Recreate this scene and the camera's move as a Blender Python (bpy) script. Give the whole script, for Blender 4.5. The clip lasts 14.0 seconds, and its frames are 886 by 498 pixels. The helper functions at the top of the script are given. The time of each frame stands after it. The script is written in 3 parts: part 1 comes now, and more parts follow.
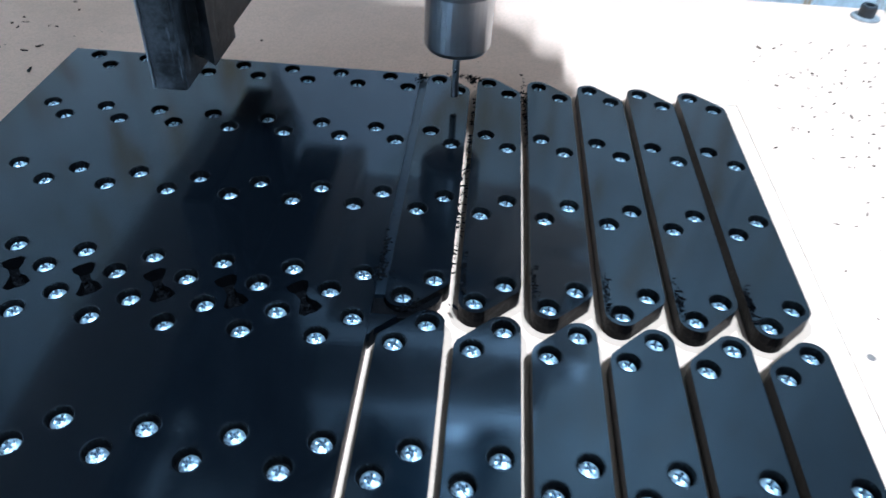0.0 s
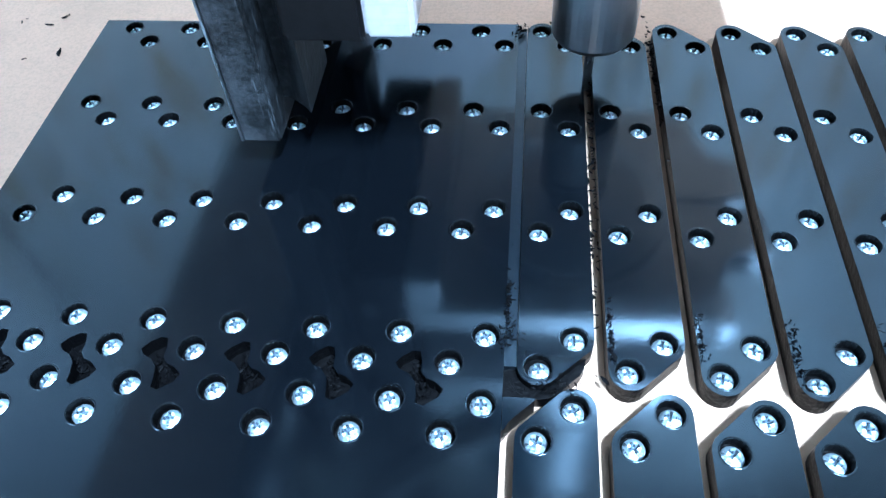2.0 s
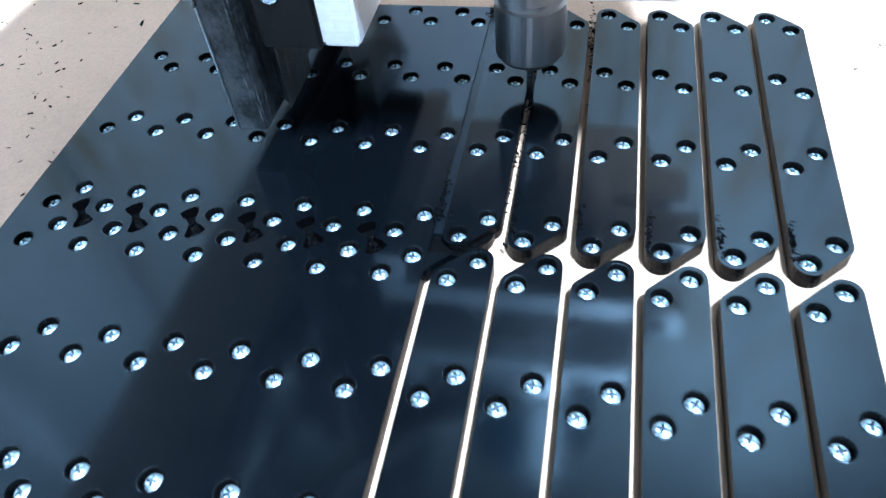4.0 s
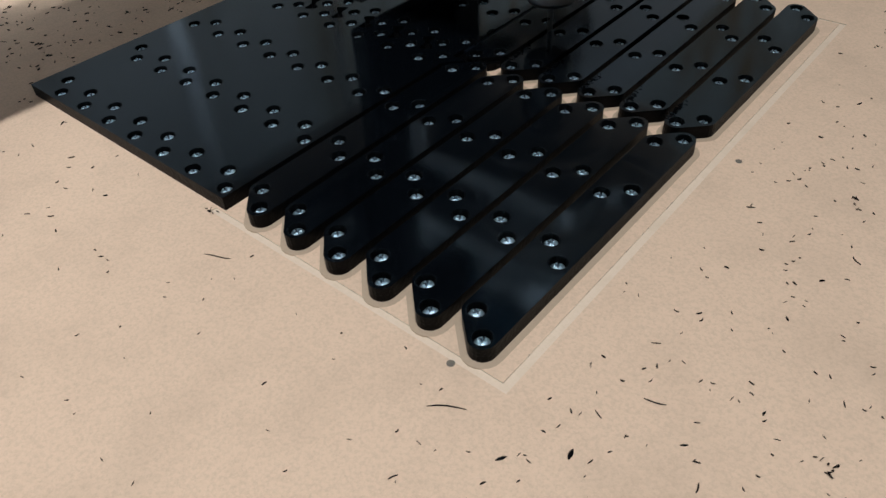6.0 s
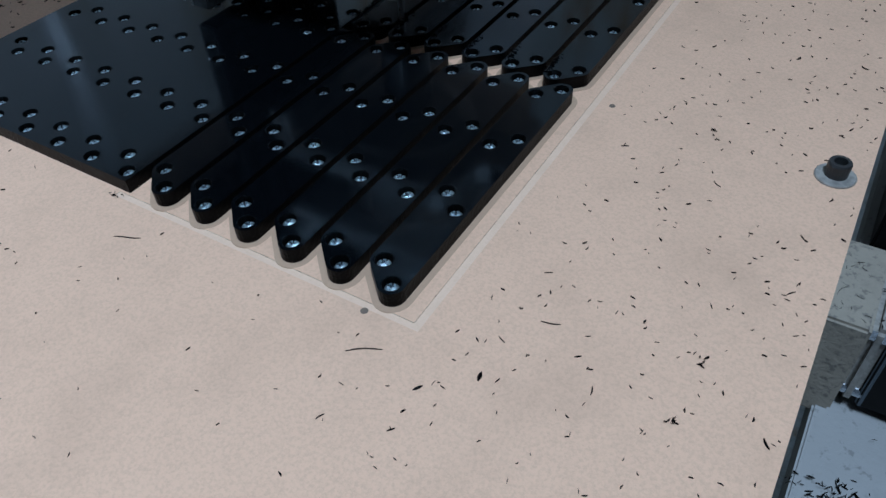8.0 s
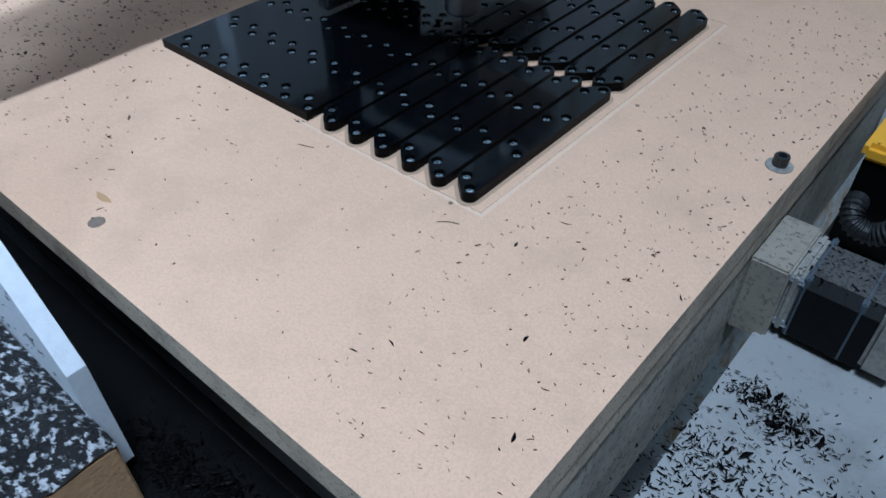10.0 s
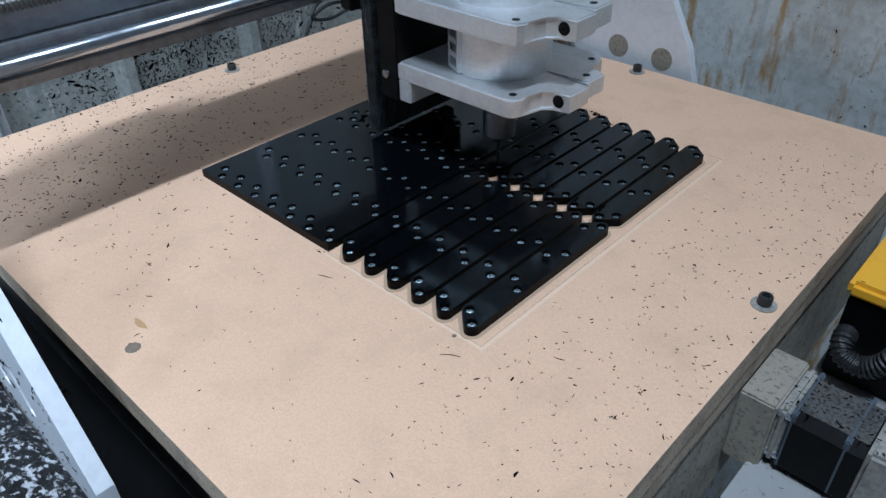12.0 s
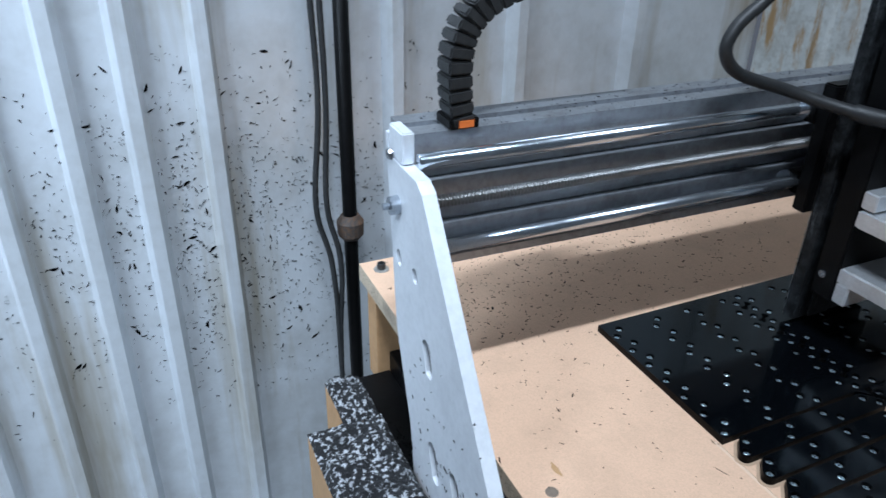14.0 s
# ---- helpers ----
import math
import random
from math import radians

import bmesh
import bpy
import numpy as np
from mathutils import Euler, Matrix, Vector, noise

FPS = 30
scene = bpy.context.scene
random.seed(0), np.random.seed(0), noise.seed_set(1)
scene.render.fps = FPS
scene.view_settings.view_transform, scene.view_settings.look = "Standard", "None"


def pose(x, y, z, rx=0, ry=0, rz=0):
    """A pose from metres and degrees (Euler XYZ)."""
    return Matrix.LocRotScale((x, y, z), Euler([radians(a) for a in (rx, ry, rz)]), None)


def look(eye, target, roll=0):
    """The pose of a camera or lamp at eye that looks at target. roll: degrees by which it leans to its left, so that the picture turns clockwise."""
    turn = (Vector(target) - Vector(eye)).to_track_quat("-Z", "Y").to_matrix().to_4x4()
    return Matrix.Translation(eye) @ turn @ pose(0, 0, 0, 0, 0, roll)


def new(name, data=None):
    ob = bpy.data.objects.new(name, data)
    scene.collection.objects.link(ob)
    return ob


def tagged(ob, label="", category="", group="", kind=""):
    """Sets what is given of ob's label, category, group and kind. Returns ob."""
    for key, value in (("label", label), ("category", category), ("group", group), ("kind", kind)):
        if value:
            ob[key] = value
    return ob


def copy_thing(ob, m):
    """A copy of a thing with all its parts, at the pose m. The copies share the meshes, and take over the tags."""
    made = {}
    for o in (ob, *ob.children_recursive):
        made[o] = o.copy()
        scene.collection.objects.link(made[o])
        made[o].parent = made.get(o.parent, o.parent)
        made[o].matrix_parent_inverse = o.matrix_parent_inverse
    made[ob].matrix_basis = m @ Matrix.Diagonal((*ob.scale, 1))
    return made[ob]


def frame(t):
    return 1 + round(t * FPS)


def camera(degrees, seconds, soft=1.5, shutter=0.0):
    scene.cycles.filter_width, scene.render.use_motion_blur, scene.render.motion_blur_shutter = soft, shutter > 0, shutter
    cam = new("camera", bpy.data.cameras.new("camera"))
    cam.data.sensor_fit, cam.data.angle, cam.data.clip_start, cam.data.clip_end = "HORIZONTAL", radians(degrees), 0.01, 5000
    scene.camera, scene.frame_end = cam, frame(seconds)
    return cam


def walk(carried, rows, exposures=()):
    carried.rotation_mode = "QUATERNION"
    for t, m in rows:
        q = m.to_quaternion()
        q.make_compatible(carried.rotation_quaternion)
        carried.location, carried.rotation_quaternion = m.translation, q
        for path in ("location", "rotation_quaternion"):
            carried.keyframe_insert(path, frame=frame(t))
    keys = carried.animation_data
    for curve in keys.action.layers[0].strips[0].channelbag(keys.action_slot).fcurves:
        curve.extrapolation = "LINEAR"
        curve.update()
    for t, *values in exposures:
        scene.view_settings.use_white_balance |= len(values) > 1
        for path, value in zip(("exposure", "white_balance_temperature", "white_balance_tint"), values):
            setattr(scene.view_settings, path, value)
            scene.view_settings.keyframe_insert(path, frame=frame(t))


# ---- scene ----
cam = camera(62.26, 14.0, 1.5, 0.3)
PATH = [
    (0, -0.1014, -0.0098, 0.1557, 49.51, -2.43, 4.49),
    (0.5, -0.1204, 0.0297, 0.1546, 43.76, -1.49, 5.00),
    (1, -0.1256, 0.0568, 0.1507, 40.63, -0.23, 5.14),
    (1.5, -0.1280, 0.0586, 0.1538, 39.36, 1.94, 5.35),
    (2, -0.1269, 0.0578, 0.1600, 38.88, 2.85, 5.22),
    (4.3, -0.0531, -0.0342, 0.1873, 42.19, 5.79, 13.60),
    (4.5, -0.0231, -0.0488, 0.1905, 42.24, 6.02, 16.87),
    (5, 0.0265, -0.0890, 0.1830, 43.57, 3.25, 22.84),
    (5.5, 0.0454, -0.1254, 0.1844, 45.69, 1.29, 23.11),
    (6, 0.0966, -0.1211, 0.1778, 48.01, 2.84, 39.97),
    (6.5, 0.0979, -0.1127, 0.1818, 48.14, 2.85, 37.41),
    (7, 0.0955, -0.1468, 0.1783, 46.38, 3.19, 34.96),
    (7.5, 0.1108, -0.1371, 0.1871, 46.34, 2.09, 32.23),
    (8, 0.1115, -0.1346, 0.1831, 45.94, 2.42, 31.25),
    (10.3, 0.2063, -0.2590, 0.2737, 49.30, 0.84, 41.63),
    (10.5, 0.2083, -0.2519, 0.2915, 51.84, 1.66, 40.77),
    (11, 0.2202, -0.2492, 0.2981, 55.39, 2.19, 41.22),
    (11.5, 0.2168, -0.2492, 0.2887, 53.70, 1.01, 43.17),
    (12, 0.2173, -0.2502, 0.2905, 54.52, 0.96, 43.12),
    (12.5, 0.2155, -0.2549, 0.2963, 54.65, 2.00, 43.66),
    (12.8, 0.2083, -0.2578, 0.3422, 58.37, 2.42, 46.46),
    (13, 0.2070, -0.2761, 0.3559, 59.93, 2.60, 49.65),
    (13.5, 0.1729, -0.3326, 0.3732, 61.85, 0.72, 60.51),
    (14, 0.1560, -0.3681, 0.3762, 61.53, -1.07, 65.72),
]
walk(cam, [(t, pose(x, y, z, rx, ry, rz)) for t, x, y, z, rx, ry, rz in PATH],
     exposures=[(0, 1.3, 5000, 8), (0.5, 2.05, 4850, 7), (1.2, 2.6, 4850, 7), (2.2, 2.55, 4900, 7), (4.3, 1.95, 5300, 8), (4.6, 1.45, 5700, 9), (5.0, 0.1, 6300, 11), (5.5, -0.35, 6500, 11),
                (6.0, -0.5, 6500, 11), (6.6, -0.5, 6100, 11), (7.2, -0.6, 5550, 11), (8.2, -0.65, 5350, 10), (10.3, -0.45, 5450, 12), (11.2, -0.4, 5600, 13), (12.5, -0.35, 5900, 13), (13.2, -0.22, 5850, 12), (14.0, -0.27, 6050, 14)])

# ---- light: a closed metal shed with two added area lamps, no fixture seen ----
U = 0.0222                     # one strip pitch, 22.2 mm
world = bpy.data.worlds.new("world")
scene.world = world
world.use_nodes = True
world.node_tree.nodes["Background"].inputs[0].default_value = (0.75, 0.85, 1.0, 1)
world.node_tree.nodes["Background"].inputs[1].default_value = 0.15


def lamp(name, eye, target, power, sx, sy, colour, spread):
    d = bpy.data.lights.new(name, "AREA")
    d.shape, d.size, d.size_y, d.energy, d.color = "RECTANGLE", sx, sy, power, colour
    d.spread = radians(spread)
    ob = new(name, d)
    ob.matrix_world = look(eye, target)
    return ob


# unseen key lamp, placed to throw the beam's shadow onto the board
lamp("unseen_lamp", (0.42, -0.50, 1.93), (-0.14, -0.44, 0), 19.5, 0.5, 0.06, (0.78, 0.91, 1.0), 95)
# added fill lamp that brightens the west wall
lamp("unseen_lamp", (-0.12, -1.15, 0.9), (-0.67, -0.74, 0.18), 8.2, 0.6, 0.20, (0.72, 0.88, 1.0), 75)


# ---- materials ----
def material(name, colour, rough=0.5, metal=0.0, grain=(60, 0.15), stain=(6, 0.2), bump=(300, 0.0003), second=None, coat=0.0, spec=0.5, sharp=(0.45, 0.75), streak=None):
    """A surface with grain and stains at two scales (cycles a metre, strength) and fine relief."""
    m = bpy.data.materials.new(name)
    m.use_nodes = True
    nt = m.node_tree
    b = nt.nodes["Principled BSDF"]
    b.inputs["Roughness"].default_value, b.inputs["Metallic"].default_value = rough, metal
    b.inputs["Coat Weight"].default_value = coat
    b.inputs["Specular IOR Level"].default_value = spec
    tc = nt.nodes.new("ShaderNodeTexCoord")

    def noise_at(scale, detail=4, rough_=0.6):
        n = nt.nodes.new("ShaderNodeTexNoise")
        n.inputs["Scale"].default_value, n.inputs["Detail"].default_value, n.inputs["Roughness"].default_value = scale, detail, rough_
        nt.links.new(tc.outputs["Object"], n.inputs["Vector"])
        return n

    def mix(a, fac, dark):
        x = nt.nodes.new("ShaderNodeMix")
        x.data_type = "RGBA"
        nt.links.new(fac, x.inputs[0])
        if isinstance(a, tuple):
            x.inputs[6].default_value = a
        else:
            nt.links.new(a, x.inputs[6])
        x.inputs[7].default_value = dark
        return x.outputs[2]

    def ramp(n, lo, hi, strength):
        r = nt.nodes.new("ShaderNodeMapRange")
        nt.links.new(n.outputs["Fac"], r.inputs[0])
        r.inputs[1].default_value, r.inputs[2].default_value, r.inputs[3].default_value, r.inputs[4].default_value = lo, hi, 0, strength
        return r.outputs[0]

    c = (*colour, 1)
    d = (*(second or tuple(v * 0.45 for v in colour)), 1)
    out = mix(c, ramp(noise_at(grain[0]), *sharp, grain[1]), d)
    out = mix(out, ramp(noise_at(stain[0], 6, 0.7), 0.48, 0.72, stain[1]), d)
    if streak:
        mp = nt.nodes.new("ShaderNodeMapping")
        mp.inputs["Scale"].default_value = streak[1]
        nt.links.new(tc.outputs["Object"], mp.inputs["Vector"])
        n = noise_at(1.0, 5, 0.65)
        nt.links.new(mp.outputs[0], n.inputs["Vector"])
        out = mix(out, ramp(n, *(streak[3:5] or (0.52, 0.70)), streak[2]), (*streak[0], 1))
    nt.links.new(out, b.inputs["Base Color"])
    rr = nt.nodes.new("ShaderNodeMapRange")
    nt.links.new(noise_at(stain[0] * 3).outputs["Fac"], rr.inputs[0])
    rr.inputs[3].default_value, rr.inputs[4].default_value = max(0.02, rough - 0.08), min(1, rough + 0.1)
    nt.links.new(rr.outputs[0], b.inputs["Roughness"])
    if bump[1]:
        bp = nt.nodes.new("ShaderNodeBump")
        bp.inputs["Distance"].default_value = bump[1]
        nt.links.new(noise_at(bump[0], 3).outputs["Fac"], bp.inputs["Height"])
        nt.links.new(bp.outputs[0], b.inputs["Normal"])
    return m


MDF = material("mdf", (0.69, 0.445, 0.30), 0.78, 0, (850, 0.42), (22, 0.45), (1500, 0.0001), (0.46, 0.30, 0.20), sharp=(0.42, 0.68))
# darker than the board: shade in the narrow slots is put into this colour
MDF_SLOT_SHADE = material("mdf_milled_shaded", (0.43, 0.29, 0.19), 0.85, 0, (700, 0.4), (30, 0.5), (900, 0.0003), (0.34, 0.23, 0.16))
MDF_PALE = material("mdf_routed", (0.70, 0.50, 0.36), 0.85, 0, (700, 0.4), (60, 0.6), (900, 0.0003), (0.60, 0.42, 0.29))
MDF_EDGE = material("mdf_edge", (0.52, 0.42, 0.31), 0.85, 0, (420, 0.8), (22, 0.75), (700, 0.0005), (0.10, 0.085, 0.07), sharp=(0.56, 0.66))
PLASTIC = material("black_plastic", (0.0013, 0.0018, 0.0026), 0.10, 0, (300, 0.2), (9, 0.3), (900, 0.00001), (0.0022, 0.003, 0.004), spec=0.48)
# the plastics are neutral; the blue of their reflections is put into Specular Tint
PLASTIC.node_tree.nodes["Principled BSDF"].inputs["Specular Tint"].default_value = (0.66, 0.86, 1.0, 1)
PLASTIC_RIM = material("black_plastic_burr", (0.0009, 0.0011, 0.0014), 0.16, 0, (700, 0.3), (60, 0.3), (1200, 0.00002), (0.002, 0.002, 0.003), spec=0.46)
PLASTIC_RIM.node_tree.nodes["Principled BSDF"].inputs["Specular Tint"].default_value = (0.66, 0.86, 1.0, 1)
PLASTIC_CUT = material("black_plastic_cut", (0.0008, 0.0008, 0.001), 0.4, 0, (500, 0.3), (60, 0.3), (700, 0.0003), (0.002, 0.002, 0.002), spec=0.08)
CHIP = material("black_chips", (0.0015, 0.0015, 0.0018), 0.55, 0, (500, 0.3), (60, 0.3), (900, 0.0001), (0.005, 0.005, 0.005), spec=0.06)
# dark blotches and blue cast paint the heads' broken reflections into the colour
ZINC = material("zinc_screw", (0.76, 0.92, 1.0), 0.32, 0.9, (900, 0.85), (300, 0.2), (1500, 0.0004), (0.05, 0.08, 0.12), sharp=(0.53, 0.58))
# dark copy of the zinc; imitates the shade inside the cross recess
RECESS_SHADE = material("screw_recess_shade", (0.012, 0.018, 0.025), 0.4, 0.4, (900, 0.9), (300, 0.3), (1500, 0.001), (0.12, 0.16, 0.20), sharp=(0.52, 0.58))
ALU = material("milled_aluminium", (0.78, 0.80, 0.82), 0.38, 0.78, (330, 0.3), (45, 0.45), (1500, 0.00012), (0.50, 0.51, 0.52), streak=((0.60, 0.61, 0.62), (60, 60, 900), 0.3, 0.5, 0.62))
ALU_PLATE = material("dusty_aluminium_plate", (0.76, 0.79, 0.83), 0.5, 0.3, (150, 0.2), (18, 0.3), (700, 0.0002), (0.4, 0.42, 0.45))
ALU_PROFILE = material("grey_aluminium_profile", (0.36, 0.38, 0.41), 0.40, 0.7, (200, 0.35), (20, 0.7), (900, 0.0002), (0.13, 0.12, 0.11))
STEEL = material("polished_steel", (0.50, 0.54, 0.59), 0.20, 0.95, (400, 0.12), (40, 0.25), (900, 0.00004))
DARK_STEEL = material("dark_steel", (0.36, 0.37, 0.38), 0.28, 1.0, (300, 0.3), (40, 0.3))
BLACK_METAL = material("black_painted_metal", (0.002, 0.002, 0.0022), 0.42, 0, (200, 0.3), (25, 0.4), (900, 0.0001), (0.007, 0.007, 0.0075), spec=0.14)
BLACK_RUBBER = material("black_rubber", (0.016, 0.017, 0.018), 0.5, 0, (200, 0.3), (30, 0.4), (600, 0.0002), (0.05, 0.05, 0.05))
BLUE = material("blue_housing", (0.014, 0.085, 0.14), 0.38, 0, (300, 0.2), (20, 0.3), (900, 0.0002))
YELLOW = material("yellow_plastic", (0.80, 0.40, 0.02), 0.42, 0, (200, 0.15), (25, 0.4), (500, 0.0002), (0.42, 0.24, 0.06))
ORANGE = material("orange_print", (0.75, 0.17, 0.03), 0.5)
WHITE_PRINT = material("pale_print", (0.6, 0.65, 0.68), 0.5)
WALL = material("galvanised_sheet", (0.70, 0.73, 0.76), 0.32, 0.5, (40, 0.2), (3, 0.55), (60, 0.0004), (0.34, 0.33, 0.30), streak=((0.38, 0.33, 0.24), (9, 9, 0.9), 0.9))
WALL_RUST = material("rust_streaked_sheet", (0.64, 0.67, 0.66), 0.5, 0.2, (120, 0.45), (9, 0.6), (60, 0.0004), (0.27, 0.26, 0.22), streak=((0.40, 0.24, 0.09), (58, 58, 13.0), 0.9, 0.51, 0.64))
GROOVE = material("milled_plastic", (0.002, 0.003, 0.0045), 0.30, 0, (500, 0.2), (60, 0.3), (700, 0.0001), (0.004, 0.006, 0.009), spec=0.5)
GROOVE.node_tree.nodes["Principled BSDF"].inputs["Specular Tint"].default_value = (0.66, 0.86, 1.0, 1)
SIDE = material("grimy_grey_panel", (0.38, 0.35, 0.29), 0.75, 0.1, (260, 0.85), (20, 0.6), (500, 0.0004), (0.06, 0.06, 0.055), sharp=(0.55, 0.66))
# unseen roof, kept pale to brighten what the black plastic reflects
CEILING = material("unseen_pale_roof", (0.60, 0.63, 0.66), 0.6, 0, (30, 0.1), (2, 0.2), (60, 0.0004))
WOOD_RAW = material("raw_timber", (0.46, 0.27, 0.13), 0.8, 0, (120, 0.3), (12, 0.3), (300, 0.0006), (0.25, 0.14, 0.07))
DEBRIS = material("chip_drift", (0.46, 0.47, 0.49), 0.8, 0, (230, 1.0), (40, 0.8), (500, 0.003), (0.004, 0.004, 0.005), sharp=(0.40, 0.47))
BENCH = material("dusty_bench", (0.29, 0.295, 0.295), 0.6, 0, (220, 0.5), (14, 0.5), (300, 0.0004), (0.10, 0.10, 0.10), sharp=(0.60, 0.68))
DUSTY = material("dusty_cast_metal", (0.33, 0.315, 0.285), 0.6, 0.2, (300, 0.6), (40, 0.6), (500, 0.0004), (0.09, 0.088, 0.085))
MOUNT_TAN = material("dusty_mount", (0.30, 0.27, 0.22), 0.7, 0.1, (330, 0.7), (40, 0.5), (500, 0.0004), (0.12, 0.11, 0.10), sharp=(0.54, 0.64))
DUST = material("dark_dust", (0.075, 0.074, 0.072), 0.8, 0, (500, 0.8), (60, 0.6), (700, 0.0004), (0.012, 0.012, 0.012), sharp=(0.48, 0.6))
RUSTY = material("rusty_iron", (0.055, 0.045, 0.04), 0.75, 0.2, (300, 0.7), (40, 0.7), (400, 0.0008), (0.16, 0.075, 0.03))


# ---- mesh helpers, in pitches ----
def finish(name, bm, mat, at=(0, 0, 0), parent=None, label="", smooth=False):
    me = bpy.data.meshes.new(name)
    bmesh.ops.recalc_face_normals(bm, faces=bm.faces)
    for v in bm.verts:
        v.co *= U
    for f in bm.faces:
        f.smooth = smooth
    bm.to_mesh(me)
    bm.free()
    for m in (mat if isinstance(mat, (list, tuple)) else [mat]):
        me.materials.append(m)
    ob = new(name, me)
    ob.location = Vector(at) * U
    ob.parent = parent
    if label:
        ob["label"] = label
    return ob


def part(name, bm, mat, parent, label="", at=(0, 0, 0), smooth=False):
    return finish(name, bm, mat, at, parent, label, smooth)


def empty(name, at=(0, 0, 0)):
    ob = new(name)
    ob.location = Vector(at) * U
    return ob


def box(x0, x1, y0, y1, z0, z1, bevel=0.0, bm=None):
    bm = bm or bmesh.new()
    r = bmesh.ops.create_cube(bm, size=1)
    for v in r["verts"]:
        v.co = Vector(((x0 + x1) / 2 + v.co.x * (x1 - x0), (y0 + y1) / 2 + v.co.y * (y1 - y0), (z0 + z1) / 2 + v.co.z * (z1 - z0)))
    if bevel:
        bmesh.ops.bevel(bm, geom=list({e for v in r["verts"] for e in v.link_edges}), offset=bevel, segments=2, affect="EDGES")
    return bm


def prism(pts, lo, hi, axis="z", bm=None, bevel=0.0):
    """A straight prism over a flat outline; axis z: (x, y), y: (x, z), x: (y, z)."""
    bm = bm or bmesh.new()

    def at(p, h):
        return {"z": (p[0], p[1], h), "y": (p[0], h, p[1]), "x": (h, p[0], p[1])}[axis]
    a = [bm.verts.new(at(p, lo)) for p in pts]
    b = [bm.verts.new(at(p, hi)) for p in pts]
    fa, fb = bm.faces.new(a), bm.faces.new(b)
    n = len(pts)
    for i in range(n):
        bm.faces.new((a[i], a[(i + 1) % n], b[(i + 1) % n], b[i]))
    if bevel:
        bmesh.ops.bevel(bm, geom=list({e for f in (fa, fb) for e in f.edges}), offset=bevel, segments=2, affect="EDGES")
    return bm


def lathe(profile, seg=32, bm=None, axis="z", at=(0, 0, 0)):
    """Turns (radius, height) pairs round an axis."""
    bm = bm or bmesh.new()
    rings = []
    for r, h in profile:
        ring = []
        for i in range(seg):
            a = 2 * math.pi * i / seg
            p = {"z": (r * math.cos(a), r * math.sin(a), h), "y": (r * math.cos(a), h, r * math.sin(a)), "x": (h, r * math.cos(a), r * math.sin(a))}[axis]
            ring.append(bm.verts.new(Vector(p) + Vector(at)))
        rings.append(ring)
    for a, b in zip(rings, rings[1:]):
        for i in range(seg):
            bm.faces.new((a[i], a[(i + 1) % seg], b[(i + 1) % seg], b[i]))
    bm.faces.new(rings[0])
    bm.faces.new(rings[-1])
    return bm


def tube(points, r, seg=10, bm=None):
    """A round bar along a line of points; r may be a function of the step."""
    bm = bm or bmesh.new()
    pts = [Vector(p) for p in points]
    rings = []
    for i, p in enumerate(pts):
        d = (pts[min(i + 1, len(pts) - 1)] - pts[max(i - 1, 0)]).normalized()
        s = d.cross(Vector((0.13, 0.2, 1))).normalized()
        t = d.cross(s)
        rad = r(i) if callable(r) else r
        rings.append([bm.verts.new(p + rad * (math.cos(2 * math.pi * k / seg) * s + math.sin(2 * math.pi * k / seg) * t)) for k in range(seg)])
    for a, b in zip(rings, rings[1:]):
        for i in range(seg):
            bm.faces.new((a[i], a[(i + 1) % seg], b[(i + 1) % seg], b[i]))
    bm.faces.new(rings[0])
    bm.faces.new(rings[-1])
    return bm


def spline(ctrl, n=12):
    """A smooth line through control points."""
    c = [Vector(p) for p in ctrl]
    c = [2 * c[0] - c[1]] + c + [2 * c[-1] - c[-2]]
    out = []
    for i in range(1, len(c) - 2):
        for k in range(n):
            t = k / n
            p0, p1, p2, p3 = c[i - 1:i + 3]
            out.append(0.5 * ((2 * p1) + (p2 - p0) * t + (2 * p0 - 5 * p1 + 4 * p2 - p3) * t * t + (3 * p1 - p0 - 3 * p2 + p3) * t ** 3))
    return out + [c[-2]]


def circle(cx, cy, r, n=16):
    return [(cx + r * math.cos(2 * math.pi * i / n), cy + r * math.sin(2 * math.pi * i / n)) for i in range(n)]


def plate_with_holes(outline, z_top, z_bottom, holes, pockets=()):
    """A flat plate: outline and sunk round holes (loop, depth); walls and floors get the second material."""
    bm = bmesh.new()
    loops = [(outline, None)] + list(holes) + list(pockets)
    edges, rims = [], []
    for pts, depth in loops:
        vs = [bm.verts.new((x, y, z_top)) for x, y in pts]
        edges += [bm.edges.new((vs[i], vs[(i + 1) % len(vs)])) for i in range(len(vs))]
        rims.append((vs, depth))
    bmesh.ops.triangle_fill(bm, edges=edges, use_beauty=True, use_dissolve=False, normal=(0, 0, 1))
    for vs, depth in rims:
        low = [bm.verts.new((v.co.x, v.co.y, z_bottom if depth is None else z_top - depth)) for v in vs]
        n = len(vs)
        for i in range(n):
            f = bm.faces.new((vs[i], vs[(i + 1) % n], low[(i + 1) % n], low[i]))
            f.material_index = 1
        f = bm.faces.new(low)
        f.material_index = 1
    return bm


def hull(circles, n=20):
    """The convex outline round equal circles (x, y, r)."""
    pts = sorted({(round(x + r * math.cos(2 * math.pi * i / n), 5), round(y + r * math.sin(2 * math.pi * i / n), 5)) for x, y, r in circles for i in range(n)})

    def half(ps):
        out = []
        for p in ps:
            while len(out) > 1 and (out[-1][0] - out[-2][0]) * (p[1] - out[-2][1]) - (out[-1][1] - out[-2][1]) * (p[0] - out[-2][0]) <= 1e-9:
                out.pop()
            out.append(p)
        return out
    a, b = half(pts), half(pts[::-1])
    return a[:-1] + b[:-1]


